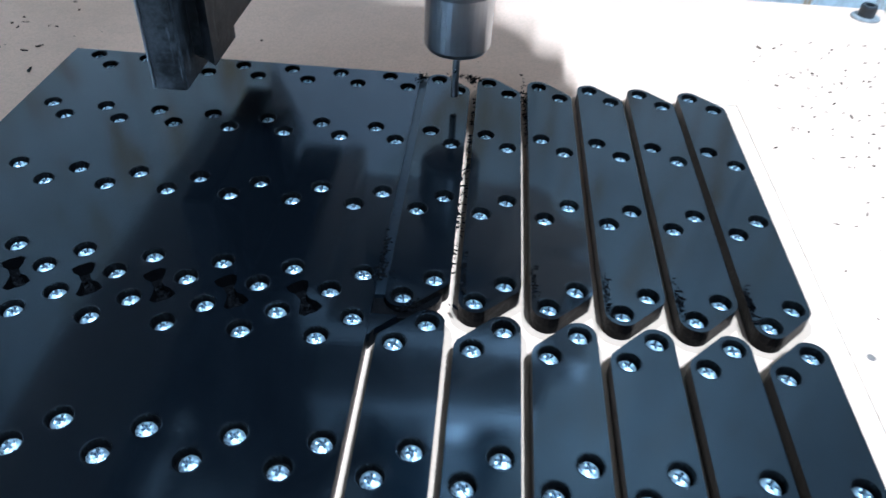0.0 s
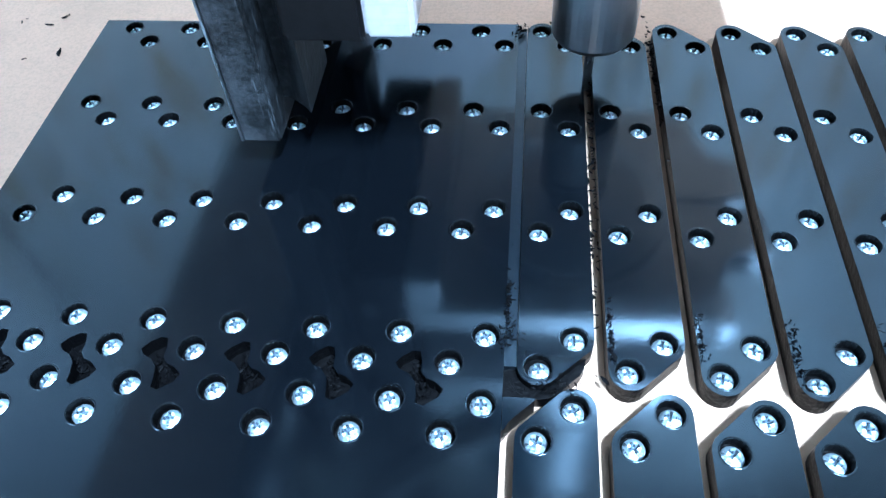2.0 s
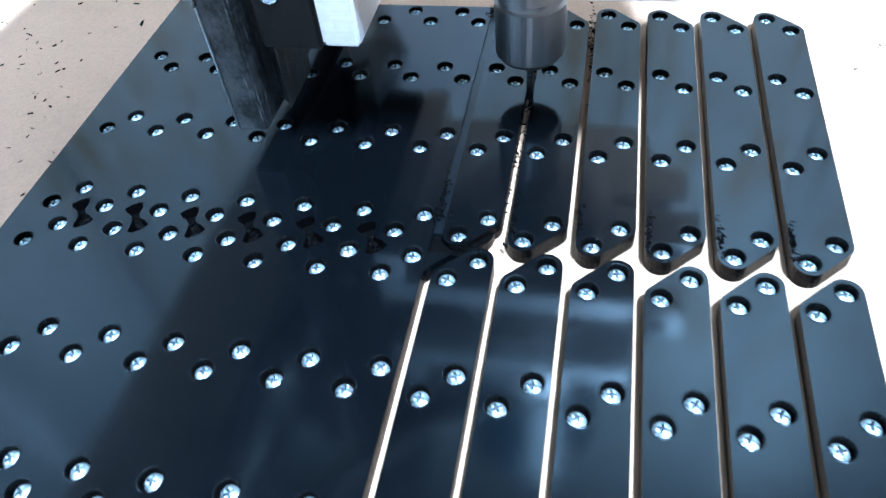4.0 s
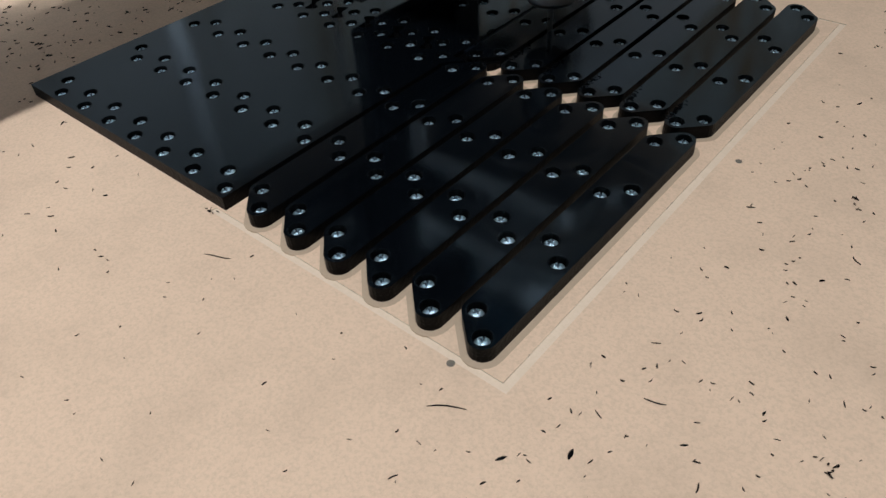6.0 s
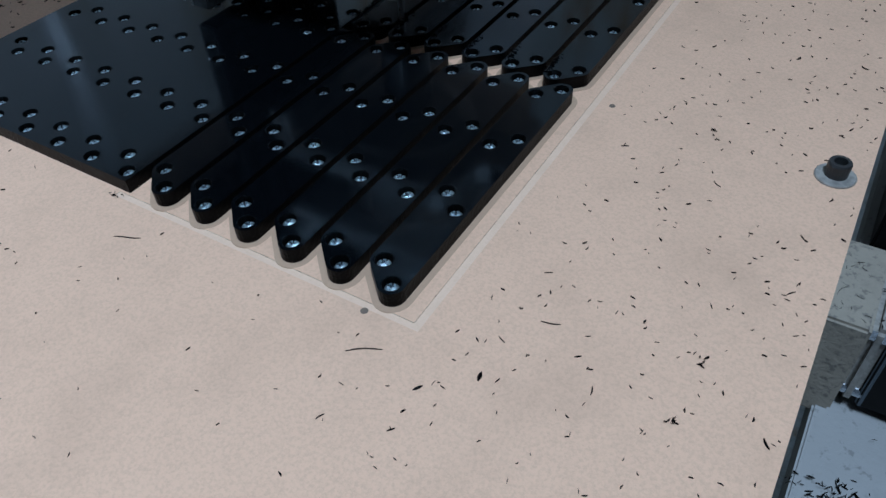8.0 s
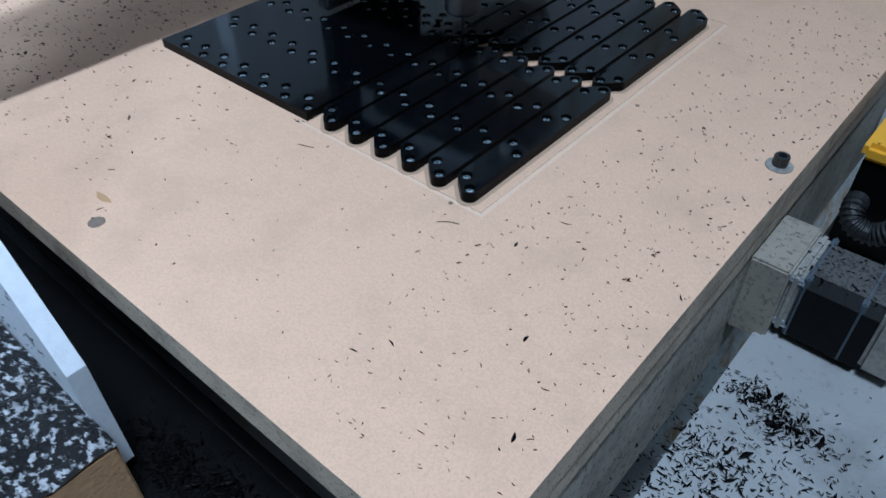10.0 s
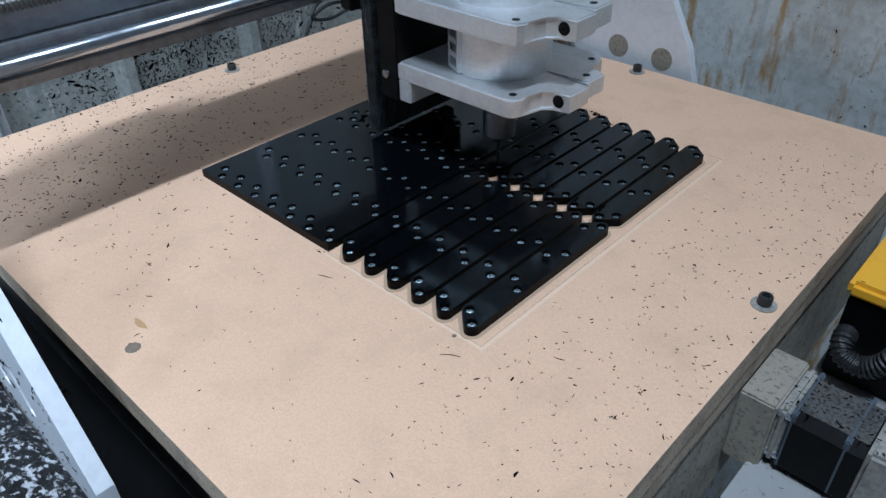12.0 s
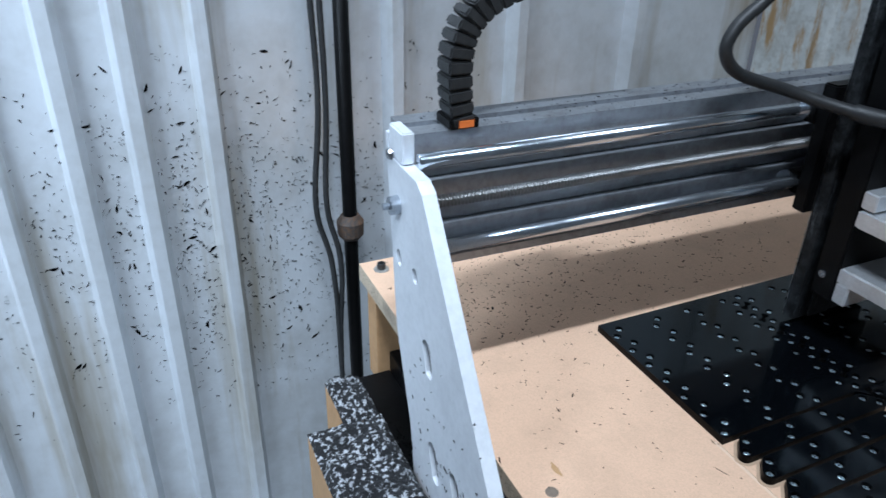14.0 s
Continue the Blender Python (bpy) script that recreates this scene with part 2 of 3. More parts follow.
# ---- the cut sheet: layout in pitches; x across the strips, y along them, z = 0 is its top ----
DX, DY, STEP, ROW2 = 0.401, 0.384, 1.959, 6.742
FRONT = [(0, 0), (-DX, DY), (0, STEP), (-DX, STEP + DY), (-DX, 2 * STEP), (0, 2 * STEP + DY), (-DX, 3 * STEP), (0, 3 * STEP + DY)]
BACK = [(-DX, 0), (0, DY), (-DX, STEP), (0, STEP + DY), (0, 2 * STEP), (-DX, 2 * STEP + DY), (0, 3 * STEP), (-DX, 3 * STEP + DY)]
BACK = [(x + 0.008, y + ROW2) for x, y in BACK]
SHEET = 0.286                  # sheet thickness
BOARD = -SHEET                 # top of the spoilboard
HOLE, HEAD = 0.158, 0.122
random.seed(4)

# spoilboard with a shallow milled outline beside the sheet
groove = [(0.585, -0.29), (-6.0, -0.29), (-6.0, -0.42), (0.73, -0.42), (0.73, 13.42), (-0.25, 13.42), (-0.25, 13.34), (0.585, 13.34)]
bm = plate_with_holes([(-22, -7.5), (5.9, -7.5), (5.9, 19.33), (-22, 19.33)], BOARD, BOARD - 0.85, [(groove, 0.018)])
bmesh.ops.delete(bm, geom=[f for f in bm.faces if abs(f.calc_center_median().z - (BOARD - 0.018)) < 0.002], context="FACES_ONLY")
board = tagged(finish("spoilboard", bm, [MDF, MDF_EDGE]), "large tan MDF spoilboard strewn with black plastic chips", "spoilboard")
part("milled_groove", prism(groove, BOARD - 0.05, BOARD - 0.018), MDF_PALE, board, "pale shallow milled line")



def rim_mesh():
    """The raised burr that the drill left round a hole."""
    bm = bmesh.new()
    rings = [[bm.verts.new((r * math.cos(math.pi * k / 9), r * math.sin(math.pi * k / 9), z)) for k in range(18)] for r, z in ((HOLE, -0.02), (0.162, 0.001), (0.170, 0.002), (0.179, -0.001))]
    for a, b in zip(rings, rings[1:]):
        for k in range(18):
            bm.faces.new((a[k], a[(k + 1) % 18], b[(k + 1) % 18], b[k]))
    for v in bm.verts:
        v.co *= U
    bmesh.ops.recalc_face_normals(bm, faces=bm.faces)
    me = bpy.data.meshes.new("hole_rim")
    bm.to_mesh(me)
    bm.free()
    me.materials.append(PLASTIC_RIM)
    return me


RIM = rim_mesh()


def add_rims(ob, places):
    for x, y in places:
        rim = new("hole_rim", RIM)
        rim.location = Vector((x, y, 0)) * U
        rim.parent = ob


def strip(row, i, name="strip"):
    """One cut strip of a row, i columns from the free edge."""
    pts = FRONT if row == "front" else BACK
    ends = [pts[0], pts[1], pts[6], pts[7]]
    out = hull([(x, y, 0.232) for x, y in ends])
    bm = plate_with_holes(out, 0, -SHEET, [(circle(x, y, HOLE), 0.15) for x, y in pts])
    ob = finish(name, bm, [PLASTIC, PLASTIC_CUT], (-i, 0, 0.008))
    add_rims(ob, pts)
    return tagged(ob, "long black plastic strip with chamfered ends screwed to the board", "plastic strip", "cut plastic strips")


for n_, row in enumerate((FRONT, BACK)):
    for i in range(6 if n_ == 0 else 5):
        ends = hull([(x - i, y, 0.345) for x, y in (row[0], row[1], row[6], row[7])])
        part("milled_path", prism(ends, BOARD - 0.03, BOARD + 0.002 + 0.0015 * ((i + n_) % 2) + 0.0006 * n_), MDF_SLOT_SHADE, board, "milled track round a strip, darkened for the slot's shade")
first = {}
for row in ("front", "back"):
    for i in range(6):
        if row not in first:
            first[row] = strip(row, i)
        else:
            copy_thing(first[row], pose(-i * U, 0, 0.008 * U))

# the part of the sheet that is not cut yet, with chip-filled pockets on the middle line
holes = [(circle(x - i, y, HOLE), 0.15) for i in range(6, 13) for x, y in FRONT + BACK]
outline = [(-12.95, -0.24), (-5.775, -0.24), (-5.775, 13.21), (-12.95, 13.21)]
pockets = []
for i in range(6, 12):
    cx, cy = -0.70 - i, 6.53
    pts = [(-0.29, 0.17), (-0.22, 0.26), (-0.10, 0.34), (-0.02, 0.33), (0.01, 0.22), (0.01, 0.08), (0.07, 0.0), (0.18, -0.04), (0.28, -0.13), (0.23, -0.23), (0.07, -0.34), (-0.01, -0.31), (-0.02, -0.18), (-0.04, -0.06), (-0.13, 0.05), (-0.23, 0.09)]
    pockets.append(([(cx + px, cy + py) for px, py in pts], 0.20))
bm = plate_with_holes(outline, 0, -SHEET, holes, pockets)
sheet = tagged(finish("plastic_sheet", bm, [PLASTIC, PLASTIC_CUT]), "glossy black plastic sheet, drilled but not yet cut into strips", "plastic sheet")
add_rims(sheet, [(x - i, y) for i in range(6, 13) for x, y in FRONT + BACK])
corner = [(-5.77, 5.95), (-5.735, 5.99), (-5.69, 6.07), (-5.639, 6.125), (-5.42, 6.335), (-5.42, 6.355), (-5.77, 6.355)]
part("sheet_corner", prism(corner, -SHEET, -0.001), PLASTIC, sheet)
# floor of the shallow groove on the way to being cut
bm = box(-5.775, -5.63, 6.75, 13.1, -SHEET, -0.035)
part("groove_floor", bm, GROOVE, sheet, "scuffed floor of a half-cut groove")
bm = prism(hull([(-5.393, 6.742, 0.345), (-5.2, 6.93, 0.345)]), -SHEET, -0.104, "z")
bm = prism([(-5.775, 6.36), (-5.62, 6.36), (-5.4, 6.55), (-5.4, 6.74), (-5.775, 6.74)], -SHEET, -0.108, "z", bm)
part("groove_floor", bm, PLASTIC_CUT, sheet, "scuffed floor of a half-cut groove")


# screws: washer-less pan heads with a cross recess
def screw_mesh():
    bm = bmesh.new()
    n = 16
    rings = [[bm.verts.new((HEAD * k * math.cos(2 * math.pi * i / n), HEAD * k * math.sin(2 * math.pi * i / n), z)) for i in range(n)]
             for k, z in ((1, -0.145), (1, -0.095), (0.96, -0.082), (0.80, -0.064), (0.62, -0.046))]
    for a, b in zip(rings, rings[1:]):
        for i in range(n):
            bm.faces.new((a[i], a[(i + 1) % n], b[(i + 1) % n], b[i]))
    l, w = 0.066, 0.021
    cross = [(l, -w), (l, w), (w, w), (w, l), (-w, l), (-w, w), (-l, w), (-l, -w), (-w, -w), (-w, -l), (w, -l), (w, -w)]
    top = [bm.verts.new((x, y, -0.036)) for x, y in cross]
    low = [bm.verts.new((x * 0.6, y * 0.6, -0.088)) for x, y in cross]
    m = len(cross)
    edges = [bm.edges.new((top[i], top[(i + 1) % m])) for i in range(m)]
    edges += [bm.edges.get((rings[-1][i], rings[-1][(i + 1) % n])) for i in range(n)]
    bmesh.ops.triangle_fill(bm, edges=edges, use_beauty=True, use_dissolve=False, normal=(0, 0, 1))
    for i in range(m):
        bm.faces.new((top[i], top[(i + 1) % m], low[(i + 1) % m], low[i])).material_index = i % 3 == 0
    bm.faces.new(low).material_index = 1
    return bm


screw = None
for i in range(13):
    for x, y in FRONT + BACK:
        turn = pose((x - i) * U, y * U, -random.random() * 0.02 * U, random.uniform(-7, 7), random.uniform(-7, 7), random.uniform(0, 90))
        if screw is None:
            screw = tagged(finish("screw", screw_mesh(), [ZINC, RECESS_SHADE], smooth=False), "bright zinc cross-head screw sunk in the black plastic", "screw", "screws holding the sheet")
            screw.matrix_basis = turn
        else:
            copy_thing(screw, turn)


# ---- hold-down bolts and small marks on the spoilboard ----
def hold_bolt(x, y):
    bolt = tagged(empty("hold_down_bolt", (x, y, BOARD)), "dark socket-head bolt with a steel washer in the spoilboard", "bolt", "spoilboard bolts")
    part("washer", lathe([(0.36, 0.0), (0.36, 0.03), (0.34, 0.05), (0.15, 0.055)], 24), DUSTY, bolt, "dusty steel washer")
    head = lathe([(0.20, 0.04), (0.205, 0.30), (0.185, 0.34), (0.12, 0.34), (0.11, 0.2), (0.05, 0.19)], 20)
    part("head", head, BLACK_RUBBER, bolt)
    return bolt


for x, y in ((5.36, 6.3), (-20.97, 6.35), (-6.2, 18.8), (5.2, 18.7), (-21.1, -6.7)):
    hold_bolt(x, y)
mark = lathe([(0.21, BOARD - 0.02), (0.21, BOARD + 0.004), (0.15, BOARD + 0.003)], 20, at=(-6.27, -6.56, 0))
tagged(finish("plugged_hole", mark, material("plug_grime", (0.19, 0.145, 0.11), 0.8, 0, (400, 0.5), (80, 0.5))), "plugged dark bolt hole in the tan spoilboard", "hole plug")
# dark brown discs drawn for two small holes
HOLE_BROWN = material("hole_brown", (0.16, 0.12, 0.09), 0.8, 0, (400, 0.5), (80, 0.5))
for x, y in ((-0.22, -0.47), (1.0, 6.6)):
    tagged(finish("hole_disc", lathe([(0.065, BOARD - 0.02), (0.065, BOARD + 0.004), (0.04, BOARD + 0.003)], 12, at=(x, y, 0)), HOLE_BROWN), "small dark drilled hole in the spoilboard", "hole")

# ---- machine base under the board ----
base = tagged(empty("machine_base", (0, 0, -1.2)), "dusty grey machine frame under the spoilboard", "machine frame")
low = BOARD - 0.852 + 1.2
part("side_rail", box(4.3, 5.87, -6.6, 18.9, -0.75, low, 0.05), MDF_EDGE, base)
part("side_rail", box(-21.5, -20.2, -7.3, 18.9, -5.0, low, 0.05), WOOD_RAW, base, "raw timber side of the base")
part("side_panel", box(5.2, 5.78, -6.6, 18.9, -5.2, -0.76, 0.05), SIDE, base, "grimy grey side panel of the machine")
# black on these rails and the base panel imitates deep shade under the board
part("cross_rail", box(-15.0, 4.3, -7.4, -5.4, -0.9, low, 0.05), BLACK_METAL, base)
part("cross_rail", box(-20.2, 4.3, 17.6, 18.9, -3.2, low, 0.05), BLACK_METAL, base)
# added panel: hides the lit floor so the gap stays dark
gap_panel = part("gap_panel", box(-20.1, 4.25, -9.2, -6.75, -4.6, -4.2, 0.04), BLACK_METAL, base, "added black panel that keeps the gap under the board's edge dark")
part("base_panel", box(-21.5, 5.15, -6.7, 19.0, -5.0, -3.2, 0.05), BLACK_METAL, base)

# ---- gantry; drawn where it stands when the cutter is at x = -5.7 ----
gantry = tagged(empty("gantry"), "aluminium gantry with two steel rails and a lead screw", "gantry")
NEAR = [(-13.58, 9.2), (-13.35, 9.2), (-13.35, 8.5), (-10.95, 8.5), (-10.5, 8.25), (-7.85, 4.6), (-3.45, -1.5), (-3.3, -4.9), (-10.85, -4.9), (-11.45, -1.1), (-12.75, 2.25)]
FAR = [(-13.58, 9.25), (-11.75, 9.25), (-10.55, 8.5), (-7.85, 4.8), (-5.55, 0.9), (-4.25, -3.2), (-3.9, -4.9), (-10.85, -4.9), (-11.45, -1.1), (-12.75, 2.25)]


def slot_loop(x, z, w, h, lean):
    pts = [(w * math.cos(a) * 0.5, (h - w) / 2 * (1 if math.sin(a) >= 0 else -1) + w * math.sin(a) * 0.5) for a in [i * math.pi / 8 for i in range(16)]]
    c, sn = math.cos(radians(lean)), math.sin(radians(lean))
    return [(x + px * c - pz * sn, z + px * sn + pz * c) for px, pz in pts]


def end_plate(outline, y0, y1, slots=()):
    """An upright plate in the x-z plane, with long slots sunk into its face at y0."""
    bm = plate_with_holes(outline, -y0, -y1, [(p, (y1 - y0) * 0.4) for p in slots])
    # slot floors are painted black to imitate the dark seen through open slots
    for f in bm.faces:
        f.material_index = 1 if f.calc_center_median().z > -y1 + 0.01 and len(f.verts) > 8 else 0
    bmesh.ops.rotate(bm, verts=bm.verts, cent=(0, 0, 0), matrix=Matrix.Rotation(radians(90), 3, "X"))
    return part("end_plate", bm, [ALU_PLATE, BLACK_METAL], gantry, "dusty white aluminium end plate")


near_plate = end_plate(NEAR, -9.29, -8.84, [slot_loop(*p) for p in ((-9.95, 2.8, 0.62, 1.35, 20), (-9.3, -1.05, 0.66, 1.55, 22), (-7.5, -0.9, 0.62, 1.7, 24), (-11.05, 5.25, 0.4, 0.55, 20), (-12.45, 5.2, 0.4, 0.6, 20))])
part("corner_block", box(-13.32, -12.15, -9.27, -8.86, 8.53, 9.55, 0.05), ALU_PLATE, gantry, "white block on the end plate")
part("plate_bolt", lathe([(0.12, -0.5), (0.12, -0.32), (0.3, -0.3), (0.32, 0.0)], 14, axis="y", at=(-12.5, -9.29, 7.1)), STEEL, near_plate, "shiny end nut of the lead screw")
part("plate_bolt", lathe([(0.16, -0.12), (0.2, 0.0)], 12, axis="y", at=(-13.1, -9.29, 8.6)), DARK_STEEL, near_plate)
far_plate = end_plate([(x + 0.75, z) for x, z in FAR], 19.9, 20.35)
# discs in place of two holes; their colour imitates the shaded view through
for x, z in ((-8.45, 0.2), (-6.05, 0.1)):
    part("hole", lathe([(0.55, 19.885), (0.55, 19.95)], 24, axis="y", at=(x, 0, z)), MOUNT_TAN, far_plate, "tan-brown disc standing in for a round hole")
prof = [(-14.4, 5.55), (-12.5, 5.55), (-12.5, 6.15), (-12.75, 6.2), (-12.75, 6.5), (-12.5, 6.55), (-12.5, 7.75), (-12.75, 7.8), (-12.75, 8.1), (-12.5, 8.15),
        (-12.5, 9.35), (-13.2, 9.35), (-13.2, 9.2), (-13.6, 9.2), (-13.6, 9.35), (-14.4, 9.35)]
part("beam", prism(prof, -8.83, 19.88, "y"), ALU_PROFILE, gantry, "grey slotted aluminium beam with chips on it")
for x, z in ((-11.45, 5.9), (-11.85, 8.72)):
    part("rail", lathe([(0.25, -8.86), (0.25, 19.9)], 24, axis="y", at=(x, 0, z)), STEEL, gantry, "polished round steel rail", smooth=True)


def thread(n=230):
    bm = bmesh.new()
    rings = [(0.22 if k % 2 else 0.15, -8.85 + 28.75 * k / (2 * n)) for k in range(2 * n + 1)]
    return lathe(rings, 12, bm, "y", (-11.8, 0, 7.32))


part("lead_screw", thread(), material("oily_steel", (0.24, 0.235, 0.23), 0.33, 0.85, (300, 0.4), (40, 0.5)), gantry, "fine-threaded steel lead screw")
part("beam_lip", box(-13.2, -11.5, -8.83, 19.88, 5.2, 5.53, 0.03), ALU_PROFILE, gantry, "thin pale strip under the beam")

# ---- Z carriage; its origin is the cutter's axis at the sheet's top ----
carriage = tagged(empty("z_carriage"), "black painted Z carriage hanging low over the sheet", "machine carriage")
part("carriage_plate", box(-5.35, -4.75, -2.6, 2.6, 4.9, 9.9, 0.06), BLACK_METAL, carriage)
SCRATCHED = material("scratched_black_metal", (0.006, 0.0065, 0.007), 0.4, 0.2, (500, 0.4), (60, 0.8), (900, 0.0002), (0.05, 0.055, 0.06), spec=0.2, streak=((0.09, 0.10, 0.11), (300, 300, 40), 0.7, 0.60, 0.66))
part("back_plate", box(-4.74, -4.20, -2.15, 2.15, 0.22, 15.5, 0.04), SCRATCHED, carriage, "black plate with a worn bright edge")
part("worn_edge", box(-4.75, -4.72, -2.165, -2.13, 0.25, 15.0), DARK_STEEL, carriage, "scratched bare metal edge")
for y in (-1.45, 1.45):
    rail = prism([(-4.19, y - 0.22), (-4.02, y - 0.22), (-3.74, y - 0.55), (-3.74, y + 0.55), (-4.02, y + 0.22), (-4.19, y + 0.22)], 0.6, 14.0, "z", bevel=0.03)
    part("guide_rail", rail, SCRATCHED, carriage, "scratched black dovetail slide rail")
part("front_box", box(-3.73, -2.78, -2.35, 2.75, 1.98, 12.5, 0.05), BLACK_METAL, carriage)
part("box_screw", lathe([(0.15, -0.06), (0.16, 0)], 12, axis="y", at=(-3.4, -2.35, 2.9)), STEEL, carriage)
for z in (5.9, 8.72):
    for y in (-2.55, 1.75):
        part("bearing_block", box(-5.98, -5.36, y, y + 0.8, z - 0.45, z + 0.45, 0.08), BLACK_METAL, carriage)
        part("bearing", lathe([(0.36, 0), (0.36, 0.12), (0.31, 0.14)], 20, axis="y", at=(-5.95, y - 0.12, z)), STEEL, carriage)
MOUNT = [(-2.76, -2.35), (2.1, -2.35), (2.36, -2.24), (2.46, -2.0), (2.46, -1.5), (2.56, -1.05), (2.85, -0.8), (3.5, -0.8), (3.5, 0.25), (1.4, 0.25), (1.4, 0.45), (3.3, 0.45),
         (3.3, 1.45), (2.7, 1.55), (2.46, 2.0), (2.46, 2.6), (2.1, 2.9), (-2.76, 2.9)]
for lo, hi, f0, f1, name in ((2.85, 3.5, 1.95, 2.87, "lower_clamp"), (5.2, 5.9, 5.88, 6.65, "upper_clamp")):
    clamp = part(name, prism(MOUNT, lo, hi, "z", bevel=0.06), ALU, carriage, "bright milled aluminium clamp plate")
    part("foot", box(-2.77, -2.2, -2.36, 2.9, f0 + 0.1, f1, 0.05), ALU, clamp)
    part("clamp_screw", lathe([(0.10, -0.05), (0.11, -0.03), (0.21, -0.02), (0.22, 0.02)], 16, axis="y", at=(3.05, -0.8, (lo + hi) / 2)), BLACK_METAL, clamp, "black socket screw in the clamp ear")
    # black discs painted for the dark inside three screw holes
    for hx, hy in ((2.2, 2.3), (2.05, -1.9), (2.9, 0.95)):
        part("hole_disc", lathe([(0.13, hi - 0.01), (0.13, hi + 0.006)], 14, at=(hx, hy, 0)), BLACK_METAL, clamp)

# ---- router in the clamps ----
router = tagged(empty("router"), "blue and silver router with a collet nut and thin bit", "router")
part("body", lathe([(1.3, 2.6), (1.74, 2.75), (1.74, 6.95), (1.9, 7.0)], 48), ALU, router, "silver router body", smooth=False)


def turned(bm, deg):
    bmesh.ops.rotate(bm, verts=bm.verts, cent=(0, 0, 0), matrix=Matrix.Rotation(radians(deg), 3, "Z"))
    return bm


vent = part("vent_block", turned(box(1.5, 1.84, -0.42, 0.42, 3.52, 5.18, 0.04), -114), ALU, router, "raised block with dark slots")
# dark bars on the block imitate the shade inside its slots
for k in range(3):
    part("vent_slot_shade", turned(box(1.78, 1.85, -0.22, 0.30, 3.72 + 0.48 * k, 4.0 + 0.48 * k), -114), DARK_STEEL, vent, "dark bar imitating the shade of a slot")
part("seam", turned(box(1.70, 1.765, -0.03, 0.03, 3.5, 5.2), -138), BLACK_METAL, router, "dark seam down the body")
part("ring", lathe([(1.92, 6.98), (1.97, 7.02), (1.97, 7.74), (1.92, 7.8)], 48), ALU, router, "bright silver ring")
part("housing", lathe([(1.95, 7.78), (2.12, 7.86), (2.12, 8.7), (1.98, 8.9), (1.98, 12.2), (1.7, 12.8), (0.9, 13.0)], 40), BLUE, router, "blue plastic motor housing", smooth=False)
part("cord_boss", tube([Vector((-1.2, -1.2, 9.2)), Vector((-1.9, -1.65, 9.2)), Vector((-2.5, -2.05, 9.2))], lambda i: (0.6, 0.55, 0.38)[i], 18), BLACK_RUBBER, router)
for k, (z, w, m) in enumerate(((11.1, 0.5, ORANGE), (10.6, 0.7, WHITE_PRINT), (10.35, 0.7, WHITE_PRINT), (10.1, 0.6, WHITE_PRINT), (9.85, 0.7, WHITE_PRINT), (8.15, 0.55, WHITE_PRINT))):
    r = 2.0 if z > 8.8 else 2.14
    bm = bmesh.new()
    n, h = 8, 0.2 if m is ORANGE or z < 9 else 0.05
    a0 = radians(-52 if z > 9 else -42)
    a = [(r * math.cos(a0 + w * (i / n - 0.5)), r * math.sin(a0 + w * (i / n - 0.5))) for i in range(n + 1)]
    lo = [bm.verts.new((x, y, z)) for x, y in a]
    up = [bm.verts.new((x, y, z + h)) for x, y in a]
    for i in range(n):
        bm.faces.new((lo[i], lo[i + 1], up[i + 1], up[i]))
    part("label_bar", bm, m, router, "printed bar on the router label")
part("switch", box(1.75, 2.15, -0.4, 0.4, 9.0, 10.2, 0.08), WHITE_PRINT, router, "pale grey switch plate")
part("collet_nut", lathe([(0.30, 0.70), (0.54, 0.71), (0.60, 0.80), (0.61, 1.75), (0.55, 1.78), (0.55, 1.86), (0.6, 1.9), (0.6, 2.2), (0.45, 2.3), (0.45, 2.8)], 40), material("turned_steel", (0.40, 0.41, 0.42), 0.3, 1.0, (300, 0.1), (40, 0.12), (900, 0.00003)), router, "dark steel collet nut", smooth=False)
part("bit", lathe([(0.03, -0.30), (0.066, -0.28), (0.066, 0.8)], 12), DARK_STEEL, router, "thin straight cutting bit")
cord = spline([(-2.4, -2.0, 9.2), (-3.2, -2.75, 9.3), (-4.3, -3.7, 9.55), (-5.1, -4.9, 9.95), (-5.35, -6.84, 10.6), (-5.3, -7.67, 11.4), (-5.3, -7.4, 12.2), (-5.2, -6.5, 13.0), (-5, -5, 14.5), (-5, -4, 19)], 10)
part("power_cord", tube(cord, lambda i: 0.30 if i < 14 else 0.22, 10), BLACK_RUBBER, router, "thick black rubber power cord", smooth=True)

# ---- cable chain on the beam ----
chain = tagged(empty("cable_chain", (0, 0, 0)), "black plastic drag chain rising from the gantry beam", "cable chain")
line = spline([(-12.9, -7.1, 9.4), (-12.9, -7.25, 10.6), (-12.9, -7.2, 11.9), (-12.9, -6.7, 12.8), (-12.9, -5.7, 13.4), (-12.9, -4.2, 13.7), (-12.9, -1, 13.8)], 3)
for a, b in zip(line, line[1:]):
    d = (b - a)
    m = Matrix.Translation((a + b) / 2) @ d.to_track_quat("Z", "Y").to_matrix().to_4x4()
    bm = box(-0.5, 0.5, -0.4, 0.4, -d.length * 0.46, d.length * 0.46, 0.06)
    bmesh.ops.transform(bm, matrix=m, verts=bm.verts)
    part("link", bm, BLACK_RUBBER, chain)
part("end_bracket", box(-13.5, -12.4, -7.6, -6.6, 9.36, 9.7, 0.04), BLACK_METAL, chain)
part("orange_tag", box(-12.395, -12.36, -7.3, -6.8, 9.42, 9.64), ORANGE, chain)

